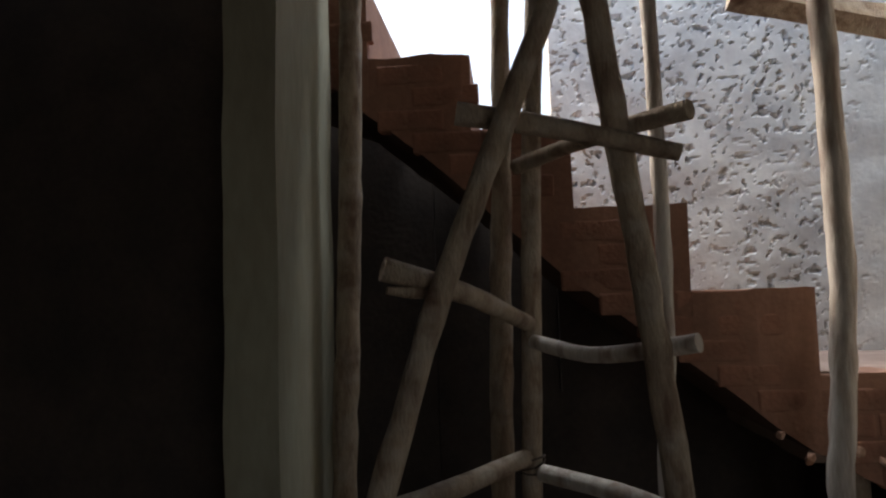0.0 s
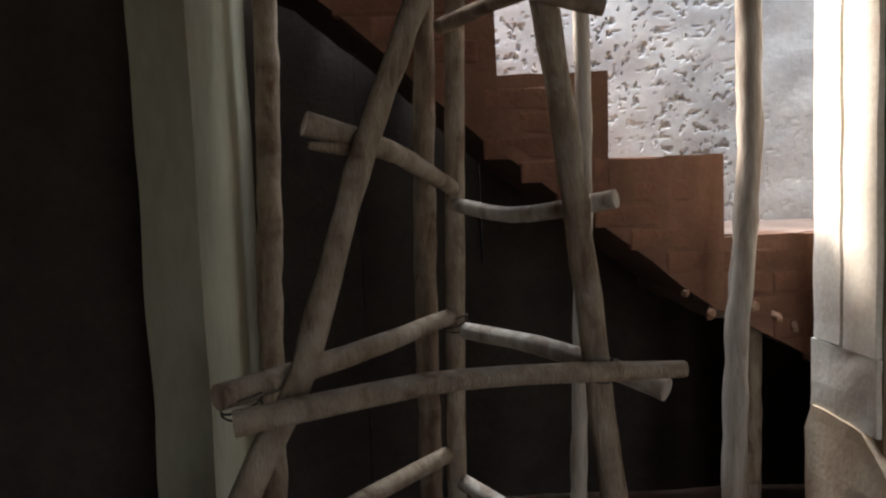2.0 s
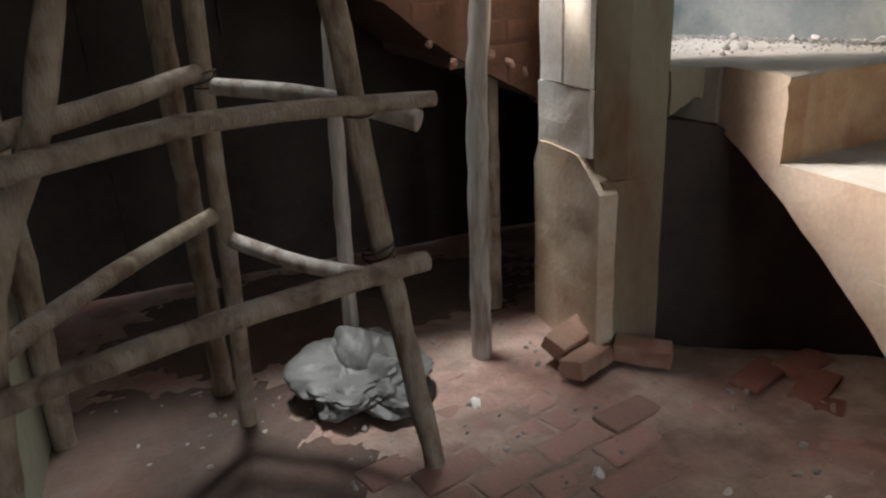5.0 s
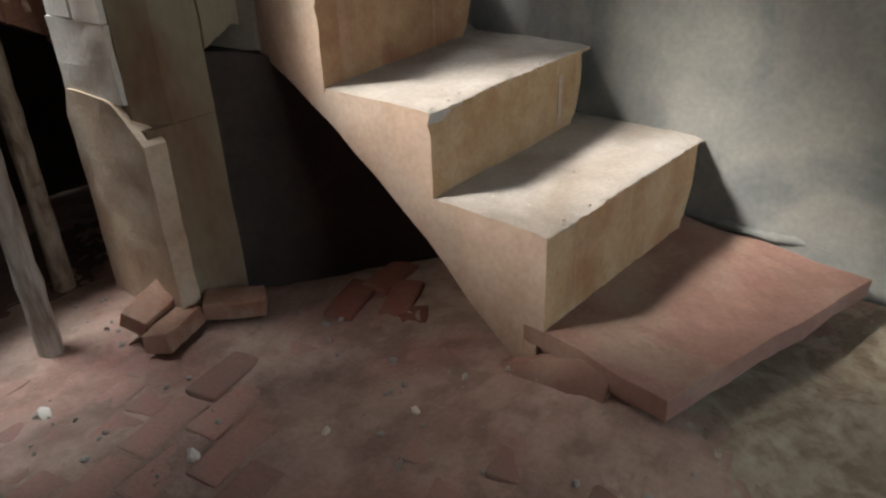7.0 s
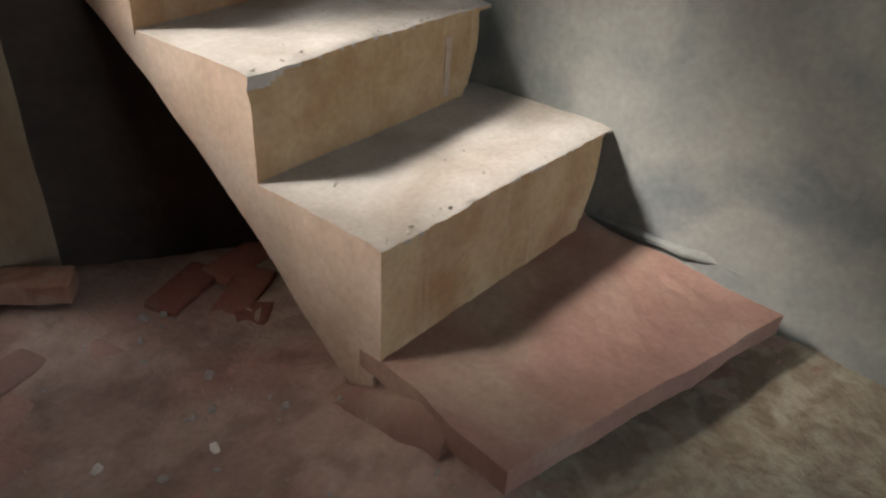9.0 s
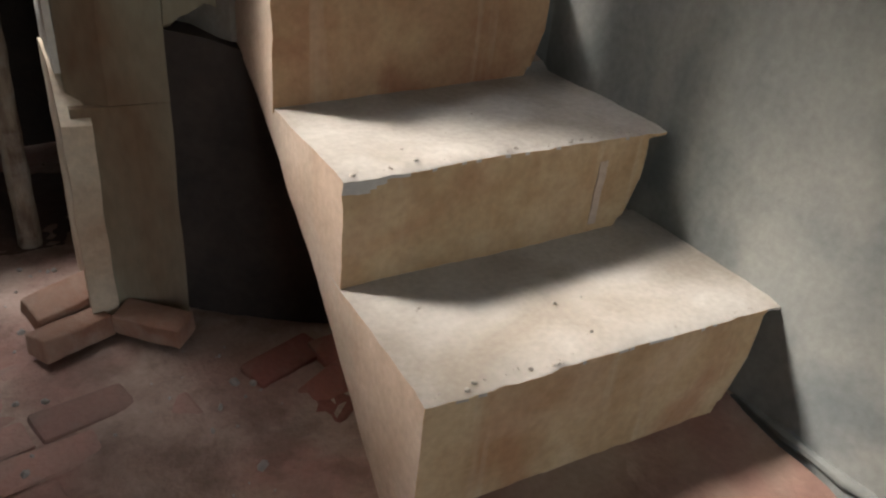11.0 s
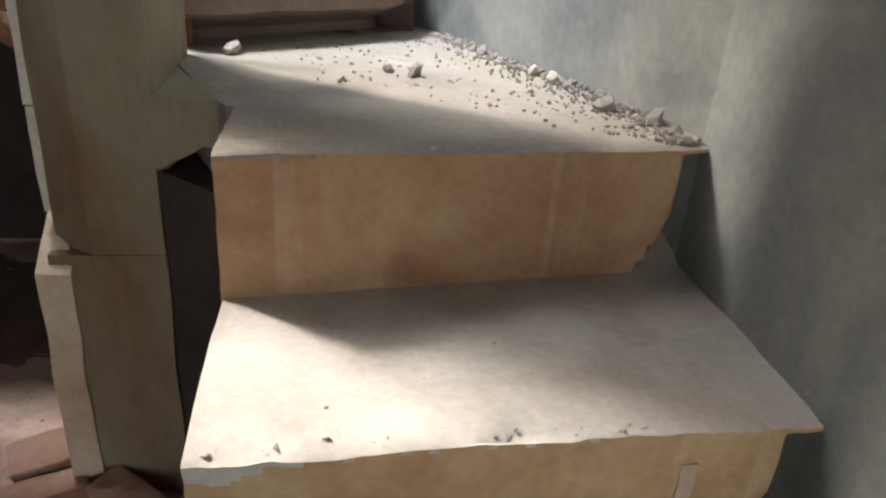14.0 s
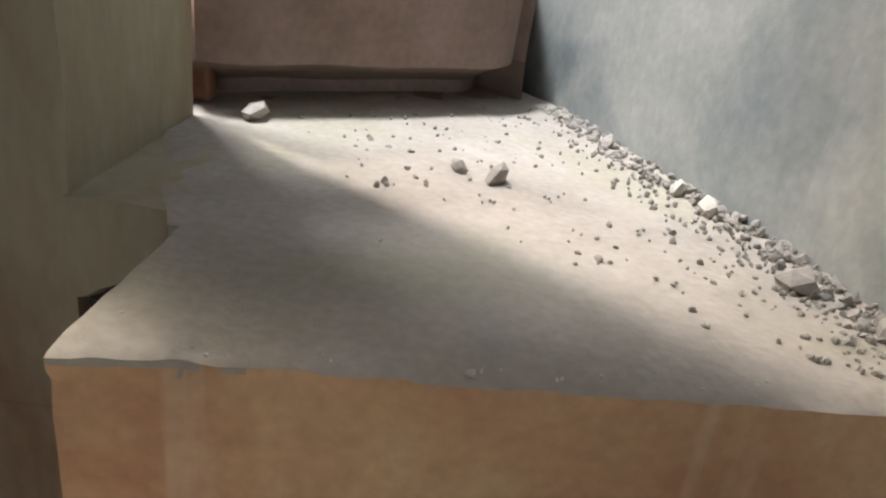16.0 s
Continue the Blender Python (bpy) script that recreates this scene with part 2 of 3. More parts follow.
def floor_height(x, y):
    near = math.exp(-((x - 2.2) ** 2 / 0.25 + (y - 0.70) ** 2 / 0.20)) + 0.6 * math.exp(-((x - 3.0) ** 2 / 0.16 + (y - 0.4) ** 2 / 0.3))
    dip = 0.012 * noise.noise(Vector((x * 2.2, y * 2.2, 0))) + 0.006 * noise.noise(Vector((x * 9, y * 9, 3)))
    lump = 0.007 * max(0, noise.noise(Vector((x * 16, y * 16, 8)))) + 0.004 * noise.noise(Vector((x * 30, y * 30, 5)))
    return 0.125 * min(1, near) + dip + lump - 0.012


bm = bmesh.new()
xs = [-2.6 + 0.1 * i for i in range(25)] + [-0.18 + 0.025 * i for i in range(115)] + [2.7 + 0.1 * i for i in range(7)]
ys = [-2.6 + 0.1 * i for i in range(26)] + [-0.08 + 0.025 * i for i in range(105)] + [2.56 + 0.1 * i for i in range(12)]
grid = [[bm.verts.new((x, y, floor_height(x, y))) for y in ys] for x in xs]
for i in range(len(xs) - 1):
    for j in range(len(ys) - 1):
        bm.faces.new((grid[i][j], grid[i + 1][j], grid[i + 1][j + 1], grid[i][j + 1]))
floor = tagged(part("floor", bm, M_GROUND, smooth=True), "uneven reddish dirt floor with worn bricks", "floor", kind="structure")

# the wall beside the stairs bends in behind the landing
bm = prism([(WX, -2.6), (WX + 0.25, -2.6), (WX + 0.25, 4.0), (2.55, 4.0), (2.48, 3.62), (2.70, 2.95), (2.98, 2.20), (WX, 1.86)], -0.1, 3.9)
wall_east = tagged(part("wall_east", bm, M_WALL), "grey cement-plastered wall with cloudy damp stains", "wall", kind="structure")
bm = box(0.80, 2.62, BACK_Y + 0.05, BACK_Y + 0.25, 2.25, 3.9)


def pit(x, z):
    """Depth of the pits left in the rough render."""
    p = Vector((x * 27 + 1.5 * noise.noise(Vector((x * 9, 1, z * 9))), 4.0, z * 29))
    d = max(0.0, noise.noise(p) + 0.6 * noise.noise(p * 2.3) + 0.3 * noise.noise(p * 4.7) - 0.27)
    much = 0.55 + 0.9 * noise.noise(Vector((x * 2.2, 9, z * 2.2)))
    much *= min(1, max(0.05, (2.15 - x) / 0.35 + max(0, z - 2.2)))
    return min(0.028, 0.10 * d * max(0, much)) + 0.006 * noise.noise(Vector((x * 6, 0, z * 6)))


nx, nz = 220, 300
g = [[bm.verts.new((0.80 + 1.82 * i / nx, BACK_Y + pit(0.80 + 1.82 * i / nx, 1.1 + 2.8 * j / nz), 1.1 + 2.8 * j / nz)) for j in range(nz + 1)] for i in range(nx + 1)]
for i in range(nx):
    for j in range(nz):
        if g[i][j].co.z < 2.2 - 0.79 * g[i][j].co.x + 0.08:
            continue
        bm.faces.new((g[i][j], g[i + 1][j], g[i + 1][j + 1], g[i][j + 1]))
bm.faces.new([bm.verts.new(c) for c in ((0.80, BACK_Y, 1.1), (0.80, BACK_Y, 3.9), (0.80, BACK_Y + 0.06, 3.9), (0.80, BACK_Y + 0.06, 1.1))])
wall_north = tagged(part("wall_north", bm, M_BACK), "pale cement wall covered with pits and trowel marks", "wall", kind="structure")
# lower part of the wall, coloured near black for the void's shade
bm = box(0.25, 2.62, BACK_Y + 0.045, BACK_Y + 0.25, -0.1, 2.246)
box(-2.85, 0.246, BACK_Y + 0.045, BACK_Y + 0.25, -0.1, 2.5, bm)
tagged(part("wall_north_base", bm, M_SHADE_WIRE), "wall in the void under the stairs, painted near black as shade", "wall", kind="structure")
# room walls: the missing light is put into their near-black colour
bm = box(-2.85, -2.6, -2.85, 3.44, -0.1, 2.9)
tagged(part("wall_west", bm, M_SHADE_WIRE), "wall of an unlit room, its shade painted near black", "wall", kind="structure")
# partition added to shut off the sky and keep the room black
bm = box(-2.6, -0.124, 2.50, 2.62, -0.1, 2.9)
tagged(part("wall_inner", bm, M_SHADE_WIRE), "partition added to close the unlit room, near black as shade", "wall", kind="structure")
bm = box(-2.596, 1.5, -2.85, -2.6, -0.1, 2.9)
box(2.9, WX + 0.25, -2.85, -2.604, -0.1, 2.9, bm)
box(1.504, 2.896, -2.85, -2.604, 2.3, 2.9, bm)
tagged(part("wall_south", bm, M_SHADE_WIRE), "plain wall with an open doorway, painted near black as shade", "wall", kind="structure")
bm = box(-2.85, WX + 0.25, -2.85, 2.42, 2.904, 3.05)
tagged(part("ceiling", bm, M_CEIL), "dark concrete ceiling slab over the room", "ceiling", kind="structure")

# lower flight: one cement body under separate treads and risers
flight = thing("lower_stair_flight", "rough cement staircase of high steps against grey wall", "staircase", kind="structure")
def soffit(y):
    """Height of the sloping underside."""
    pts = [(0.9, -0.02), (1.03, 0.05), (1.21, 0.20), (1.35, 0.345), (1.69, 0.60), (1.97, 0.775), (2.1, 0.80)]
    return float(np.interp(y, [p[0] for p in pts], [p[1] for p in pts])) + 0.006 * noise.noise(Vector((y * 12, 5, 2)))


def step(i):
    """One step: tread on top, riser in front, down to the soffit."""
    y0l, y0r = NOSE[i]
    y1l, y1r = (NOSE[i + 1][0] + 0.05, NOSE[i + 1][1] + 0.05) if i < 3 else (2.0, 2.0)
    z0, z1 = LEVEL[i - 1] - 0.004 * i, LEVEL[i]
    bm = prism([(SX - 0.006, y0l), (WX + 0.01, y0r), (WX + 0.01, y1r), (SX - 0.006, y1l)], z0, z1)
    bm.normal_update()
    cut_fine(bm, 0.035)
    for k in range(1, 6):
        bmesh.ops.bisect_plane(bm, geom=bm.verts[:] + bm.edges[:] + bm.faces[:], plane_co=(0, 0, z1 - 0.007 * k), plane_no=(0, 0, 1), dist=1e-5)
    for k in range(1, 70):
        bmesh.ops.bisect_plane(bm, geom=bm.verts[:] + bm.edges[:] + bm.faces[:], plane_co=(SX + 0.0125 * k, 0, 0), plane_no=(1, 0, 0), dist=1e-5)
    for v in bm.verts:
        front = v.co.y < y0l + (y0r - y0l) * (v.co.x - SX) / (WX - SX) + 0.02
        low_part = (z1 - v.co.z) / (z1 - z0)
        if front and v.co.z < z1 - 0.02:
            e = min(1, max(0, (v.co.x - (WX - 0.045 - 0.065 * low_part ** 3)) / 0.045))
            v.co.y += 0.12 * e
        if front and v.co.z > z1 - 0.002:
            v.co.y += 0.006
            v.co.z -= 0.004 + 0.010 * max(0, noise.noise(v.co * 9))
        if front and z1 - 0.04 < v.co.z:
            worn = max(0, noise.noise(Vector((v.co.x * 22, i * 3.1, v.co.z * 30)))) * 0.012
            v.co.y += worn
        v.co.z = max(v.co.z, soffit(v.co.y) + 0.02)
        v.co += noise.noise_vector(v.co * 4 + Vector((i, 0, 0))) * 0.006 + noise.noise_vector(v.co * 22) * 0.0025
    bm.normal_update()
    for f in bm.faces:
        n = f.normal
        f.material_index = 1 if n.z > 0.6 else (2 if n.y < -0.5 else 0)
        c = f.calc_center_median()
        ragged = 0.008 + 0.010 * noise.noise(Vector((c.x * 12, i * 5, 0))) + 0.006 * noise.noise(Vector((c.x * 55, i, 0)))
        ragged += 0.035 * max(0, 1 - (c.x - SX) / 0.16) * (1 if i == 2 else 0.15)
        if f.material_index == 2 and c.z > z1 - ragged:
            f.material_index = 1
    return bm


for i in (1, 2, 3):
    part("step", step(i), [M_STEP, M_TREAD if i < 3 else M_LANDING, M_RISER if i < 3 else M_RISER_RED], flight, smooth=True)
bm = bmesh.new()
cuts = sorted(set([0.985 + 0.035 * k for k in range(30)] + [n[0] + 0.03 for n in NOSE[1:]]))
for ya, yb in zip(cuts, cuts[1:]):
    top = max(LEVEL[k] for k in (1, 2, 3) if NOSE[k][0] < ya - 0.025) - 0.012
    xa = SX + 0.006 * noise.noise(Vector((ya * 7, 1, 0)))
    for x1, zt in ((SX + 0.10, top), (WX - 0.25, min(top, soffit(ya) + 0.05))):
        q = [bm.verts.new(c) for c in ((xa, ya, soffit(ya)), (x1, ya, soffit(ya)), (x1, yb, soffit(yb)), (xa, yb, soffit(yb)), (xa, ya, zt), (x1, ya, zt), (x1, yb, zt), (xa, yb, zt))]
        for f in ((0, 3, 2, 1), (4, 5, 6, 7), (0, 4, 7, 3), (1, 2, 6, 5), (0, 1, 5, 4), (2, 3, 7, 6)):
            bm.faces.new([q[k] for k in f])
        xa += 0.004
part("stringer", bm, M_STEP, flight, "pale cement side and sloping underside", smooth=False)

bm = prism([(2.125, 0.585), (2.95, 0.365), (3.05, 1.0), (2.2, 1.02)], 0.142, LEVEL[0])
cut_fine(bm, 0.03)
roughen(bm, 0.010, 5, 7)
roughen(bm, 0.004, 26, 3)
bottom_step = tagged(part("bottom_step", bm, M_SLAB, smooth=False), "thin reddish cement slab forming the bottom step", "step", kind="structure")
bm = prism([(2.17, 0.68), (2.93, 0.47), (3.05, 1.0), (2.22, 1.0)], -0.05, 0.14)
tagged(part("bottom_step_base", bm, M_GROUND), "packed earth under the bottom step", "step", kind="structure")

# plaster running out from the foot of the stringer along the slab
bm = bmesh.new()
skirt = []
for k in range(40):
    y = 1.07 - 0.33 * k / 39
    crown = 0.06 + 0.115 * min(1, (1.07 - y) / 0.24)
    toe = 2.125 - 0.012 * math.sin(3.1 * k / 39) + 0.012 * noise.noise(Vector((y * 16, 2, 0)))
    base = floor_height(toe, y) - 0.01
    swell = 0.008 * noise.noise(Vector((y * 22, 7, 0)))
    skirt.append([bm.verts.new(c) for c in ((2.21, y, crown), (2.165, y, crown + 0.003), (2.145 + swell, y, crown - 0.015), (2.132 + swell, y, (crown + base) / 2), (toe, y, base), (2.21, y, base - 0.02))])
for a, b in zip(skirt, skirt[1:]):
    for q in range(6):
        bm.faces.new((a[q], a[(q + 1) % 6], b[(q + 1) % 6], b[q]))
bm.faces.new(skirt[0][::-1]), bm.faces.new(skirt[-1])
part("foot_fillet", bm, M_SLAB, flight, "reddish plaster lip at the stair foot", smooth=True)
bm = pole([(3.068, 0.42, 0.185), (3.066, 0.50, 0.195), (3.065, 0.60, 0.197), (3.06, 0.80, 0.197), (3.065, 0.95, 0.195)], [0.004, 0.009, 0.012, 0.013, 0.010], sides=10, knobble=1.3, seed=8)
part("joint_mortar", bm, M_WALL, flight, "crumbled mortar joint along the wall", smooth=True)

# near-black wall added as the deep shade, closing the space under the lower flight
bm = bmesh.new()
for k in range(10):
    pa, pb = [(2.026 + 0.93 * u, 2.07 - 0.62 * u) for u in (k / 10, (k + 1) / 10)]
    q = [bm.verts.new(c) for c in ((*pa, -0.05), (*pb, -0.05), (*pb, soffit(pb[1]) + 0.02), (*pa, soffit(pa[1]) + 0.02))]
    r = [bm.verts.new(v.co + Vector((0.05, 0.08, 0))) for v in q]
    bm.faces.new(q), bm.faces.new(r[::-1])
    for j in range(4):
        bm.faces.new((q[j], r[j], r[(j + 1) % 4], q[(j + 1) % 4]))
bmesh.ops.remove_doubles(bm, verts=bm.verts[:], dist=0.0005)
tagged(part("shade_wall_under_stairs", bm, M_SHADE_WIRE), "near-black wall added as the shade under the lower flight", "wall", kind="structure")

# landing where the stairs turn
bm = prism([(2.03, 2.32), (2.14, 2.06), (2.175, 1.985), (3.04, 1.985), (2.98, 2.2), (2.70, 2.95), (2.60, 3.1), (1.9, 2.75), (2.03, 2.44)], 0.80, LEVEL[3] - 0.0008)
cut_fine(bm, 0.04)
for v in bm.verts:
    v.co += noise.noise_vector(v.co * 4 + Vector((3, 0, 0))) * 0.006 + noise.noise_vector(v.co * 22) * 0.0025
landing = tagged(part("landing", bm, [M_LANDING], smooth=False), "dusty cement landing at the turn of the stairs", "landing", kind="structure")

# upper flight: brick steps climbing against the pitted wall
RISE = [1.255, 1.52, 1.80, 2.07, 2.33, 2.60]
UX = [2.0, 1.53, 1.155, 0.805, 0.48, 0.14]
FY = 2.50
upper = thing("upper_stair_flight", "unplastered red brick stair flight over a dark void", "staircase", kind="structure")
bm = prism([(2.03, 2.46), (2.62, 2.86), (2.60, 3.44), (1.50, 3.44), (1.50, FY + 0.06), (1.95, FY + 0.06)], LEVEL[3], RISE[0])
cut_fine(bm, 0.03)
for v in bm.verts:
    k = max(0, 1 - (v.co.z - LEVEL[3]) / 0.085)
    end = max(0, (v.co.x - 2.52) / 0.1)
    if v.co.y < 2.50 + (v.co.x - 2.03) * 0.68 + 0.03:
        v.co += Vector((-0.56, 0.83, 0)) * (0.14 * min(1, 1.6 * k) + 0.06 * end * end)
roughen(bm, 0.008, 6, 9)
part("winder_step", bm, M_WINDER, upper, "brown plastered winder step")
bm = bmesh.new()
low = [(1.9, 0.80), (1.48, 1.03), (1.10, 1.33), (0.73, 1.61), (0.39, 1.93), (0.0, 2.25), (-0.4, 2.42)]
cuts = sorted(set([-0.4 + 0.05 * k for k in range(46)] + UX[1:]))
for xa, xb in zip(cuts, cuts[1:]):
    top = max(RISE[k] for k in range(6) if k == 0 or UX[k] > xb - 0.01) - 0.004
    za, zb = (float(np.interp(-x, [-p[0] for p in low], [p[1] for p in low])) for x in (xa, xb))
    fy = FY + 0.014
    q = [bm.verts.new(c) for c in ((xa, fy, za), (xb, fy, zb), (xb, BACK_Y - 0.004, zb), (xa, BACK_Y - 0.004, za), (xa, fy, top), (xb, fy, top), (xb, BACK_Y - 0.004, top), (xa, BACK_Y - 0.004, top))]
    for f in ((0, 3, 2, 1), (4, 5, 6, 7), (0, 4, 7, 3), (1, 2, 6, 5), (0, 1, 5, 4), (2, 3, 7, 6)):
        bm.faces.new([q[k] for k in f])
bmesh.ops.remove_doubles(bm, verts=bm.verts[:], dist=0.0005)
roughen(bm, 0.008, 7, 4)
roughen(bm, 0.006, 21, 4)
bmesh.ops.recalc_face_normals(bm, faces=bm.faces[:])
# faces turned down take a darker brown: the underside's shade as colour
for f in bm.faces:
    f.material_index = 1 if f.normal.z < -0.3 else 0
part("flight_core", bm, [M_MORTAR, M_SOFFIT_SHADE], upper, "brick core with mud mortar, soffit darkened as shade")
bm = box(-2.6, -0.404, 2.624, 3.44, 2.42, 2.60)
tagged(part("upper_floor", bm, M_CEIL), "concrete upper floor slab at the stair head", "floor", kind="structure")

# corner pillar at the turn
pil = thing("corner_pillar", "concrete corner pillar with a whitewashed, chipped face", "pillar", kind="structure")
PX0, PX1, PY0, PY1 = 1.795, 2.03, 2.04, 2.44
bm = prism([(PX0 + 0.004, PY1), (PX0 + 0.004, 2.10), (PX0 + 0.09, PY0), (PX1, PY0), (PX1, PY1)], 0.64, 2.9)
prism([(PX0 + 0.003, PY1), (PX0 + 0.003, PY0 + 0.001), (PX1 - 0.001, PY0 + 0.001), (PX1 - 0.001, PY1)], -0.05, 0.638, bm)
cut_fine(bm, 0.05)
roughen(bm, 0.005, 6, 2)
part("shaft", bm, M_PILLAR, pil, "greenish grey concrete shaft")
bm = bmesh.new()
for y0, y1, z0, z1 in ((2.105, 2.265, 0.93, 2.88), (2.283, 2.43, 0.93, 2.88)):
    box(PX0 - 0.016, PX0 + 0.003, y0, y1, z0, z1, bm)
cut_fine(bm, 0.06)
roughen(bm, 0.004, 8, 6)
part("whitewash_strip", bm, M_WHITE, pil, "white plaster strips with an open joint")
bm = box(PX0 - 0.014, PX0 + 0.003, 2.105, 2.45, 0.705, 0.925)
cut_fine(bm, 0.05)
roughen(bm, 0.006, 10, 6)
part("plaster_patch", bm, M_WHITE, pil, "chipped white plaster patch")
bm = prism([(PX0 - 0.02, 2.028), (PX0 + 0.046, 2.028), (PX0 + 0.046, 2.06), (PX0 + 0.012, 2.12), (PX0 + 0.012, 2.475), (PX0 - 0.02, 2.475)], -0.03, 0.71)
cut_fine(bm, 0.045)
for v in bm.verts:
    v.co.z = min(v.co.z, 0.61 + 0.75 * (v.co.y - 2.036), 0.71 - 2.0 * max(0, v.co.y - 2.43))
roughen(bm, 0.006, 8, 8)
part("base_casing", bm, M_BUFF, pil, "buff plaster casing with a sloping shoulder")
bm = box(PX1 - 0.003, SX - 0.01, 2.03, 2.34, 0.835, 0.971)
cut_fine(bm, 0.02)
for v in bm.verts:
    if v.co.z < 0.9:
        v.co.z += 0.05 * max(0, 1 - abs(v.co.x - 2.12) / 0.07) + 0.02 * noise.noise(v.co * 17)
roughen(bm, 0.007, 9, 8)
part("haunch", bm, M_PILLAR, pil, "rough concrete joint to the landing")

# pier at the edge of the dark room
bm = box(-0.12, 0.02, 1.925, 2.48, -0.05, 2.9)
cut_fine(bm, 0.08)
roughen(bm, 0.006, 4, 2)
pier = tagged(part("wall_pier", bm, M_PIER), "pale green plastered pier at a dark opening", "pillar", kind="structure")

# ---------------- props and trestle ----------------
def prop(points, radii, mat, label, seed):
    return tagged(part("timber_prop", pole(points, radii, seed=seed, knobble=0.2), mat, smooth=True), label, "prop", "timber props under the stairs")


prop([(1.445, 2.26, -0.02), (1.47, 2.28, 0.9), (1.52, 2.3, 1.6), (1.50, 2.3, 2.9)], [0.036, 0.035, 0.036, 0.034], M_PALE, "pale peeled crooked timber prop standing by the pillar", 1.0)
prop([(1.0, 2.4, -0.02), (1.03, 2.4, 0.9), (1.055, 2.4, 1.6), (1.04, 2.4, 2.9)], [0.027, 0.026, 0.025, 0.024], M_PALE, "pale timber prop behind the trestle", 2.0)
prop([(0.545, 2.42, -0.02), (0.555, 2.4, 1.2), (0.58, 2.4, 2.0), (0.60, 2.4, 2.9)], [0.036, 0.036, 0.03, 0.028], M_WOOD, "dark weathered timber prop behind the trestle", 3.0)
prop([(0.06, 2.3, -0.02), (0.085, 2.33, 1.0), (0.11, 2.36, 1.9), (0.12, 2.38, 2.9)], [0.038, 0.037, 0.036, 0.034], M_WOOD, "dark timber prop beside the plastered pier", 4.0)

prop([(1.655, 2.62, -0.02), (1.66, 2.62, 0.5), (1.67, 2.63, 0.95)], [0.036, 0.034, 0.035], M_WOOD, "short brown timber prop under the brick flight", 5.0)

trestle = thing("wooden_trestle", "crude three-legged trestle of rough branches on dirt floor", "trestle", at=(0.6, 1.8, 0))
leg_l = [(0.07, 1.50, -0.02), (0.14, 1.55, 0.63), (0.21, 1.56, 0.87), (0.315, 1.60, 1.08), (0.44, 1.61, 1.47), (0.55, 1.65, 1.76), (0.70, 1.69, 2.14)]
leg_r = [(1.075, 1.74, -0.02), (0.99, 1.79, 0.64), (0.945, 1.80, 1.05), (0.895, 1.80, 1.51), (0.86, 1.80, 1.76), (0.80, 1.78, 2.2)]
leg_m = [(0.60, 2.18, -0.02), (0.62, 2.16, 0.41), (0.635, 2.15, 1.0), (0.66, 2.15, 1.8), (0.69, 2.15, 2.4)]
part("leg", pole(leg_l, [0.033, 0.033, 0.030, 0.027, 0.026, 0.026, 0.024], knobble=0.2, seed=5), M_WOOD, trestle, smooth=True)
part("leg", pole(leg_r, [0.031, 0.031, 0.031, 0.031, 0.031, 0.030], knobble=0.2, seed=6), M_WOOD, trestle, smooth=True)
part("leg", pole(leg_m, [0.027, 0.027, 0.028, 0.028, 0.026], seed=7), M_WOOD, trestle, smooth=True)


def rung(points, r0, r1, mat, seed):
    k = len(points)
    part("rung", pole(points, [0.76 * (r0 + (r1 - r0) * i / (k - 1)) for i in range(k)], seed=seed), mat, trestle, smooth=True)


rung([(0.20, 1.50, 1.01), (0.62, 1.62, 1.045), (1.13, 1.74, 1.02)], 0.034, 0.026, M_WOOD, 11)
rung([(0.17, 1.52, 1.055), (0.42, 1.84, 1.07), (0.62, 2.13, 1.09)], 0.036, 0.03, M_WOOD, 12)
rung([(0.66, 2.13, 1.05), (0.84, 2.0, 1.03), (1.02, 1.84, 0.99), (1.10, 1.77, 0.965)], 0.03, 0.036, M_PALE, 13)
rung([(0.34, 1.62, 1.575), (0.50, 1.72, 1.52), (0.64, 2.12, 1.44)], 0.034, 0.027, M_WOOD, 14)
rung([(0.65, 2.12, 1.395), (0.78, 1.98, 1.365), (0.92, 1.86, 1.385), (1.0, 1.80, 1.40)], 0.026, 0.03, M_PALE, 15)
rung([(0.49, 1.73, 1.915), (0.72, 1.75, 1.875), (0.97, 1.75, 1.81)], 0.036, 0.026, M_WOOD, 16)
rung([(0.62, 2.1, 1.86), (0.80, 1.9, 1.885), (0.99, 1.73, 1.90)], 0.026, 0.03, M_WOOD, 17)
rung([(0.02, 1.47, 0.57), (0.5, 1.53, 0.64), (1.06, 1.66, 0.65)], 0.034, 0.034, M_WOOD, 18)
rung([(-0.02, 1.50, 0.58), (0.30, 1.8, 0.67), (0.60, 2.14, 0.70)], 0.034, 0.03, M_WOOD, 19)
rung([(0.64, 2.14, 0.62), (0.82, 2.0, 0.56), (1.02, 1.80, 0.55)], 0.03, 0.03, M_PALE, 20)

part("branch_fork", pole([(0.46, 1.69, 1.53), (0.40, 1.64, 1.525), (0.35, 1.61, 1.53)], [0.018, 0.014, 0.008], seed=23), M_WOOD, trestle, "split stub of a forked branch", smooth=True)
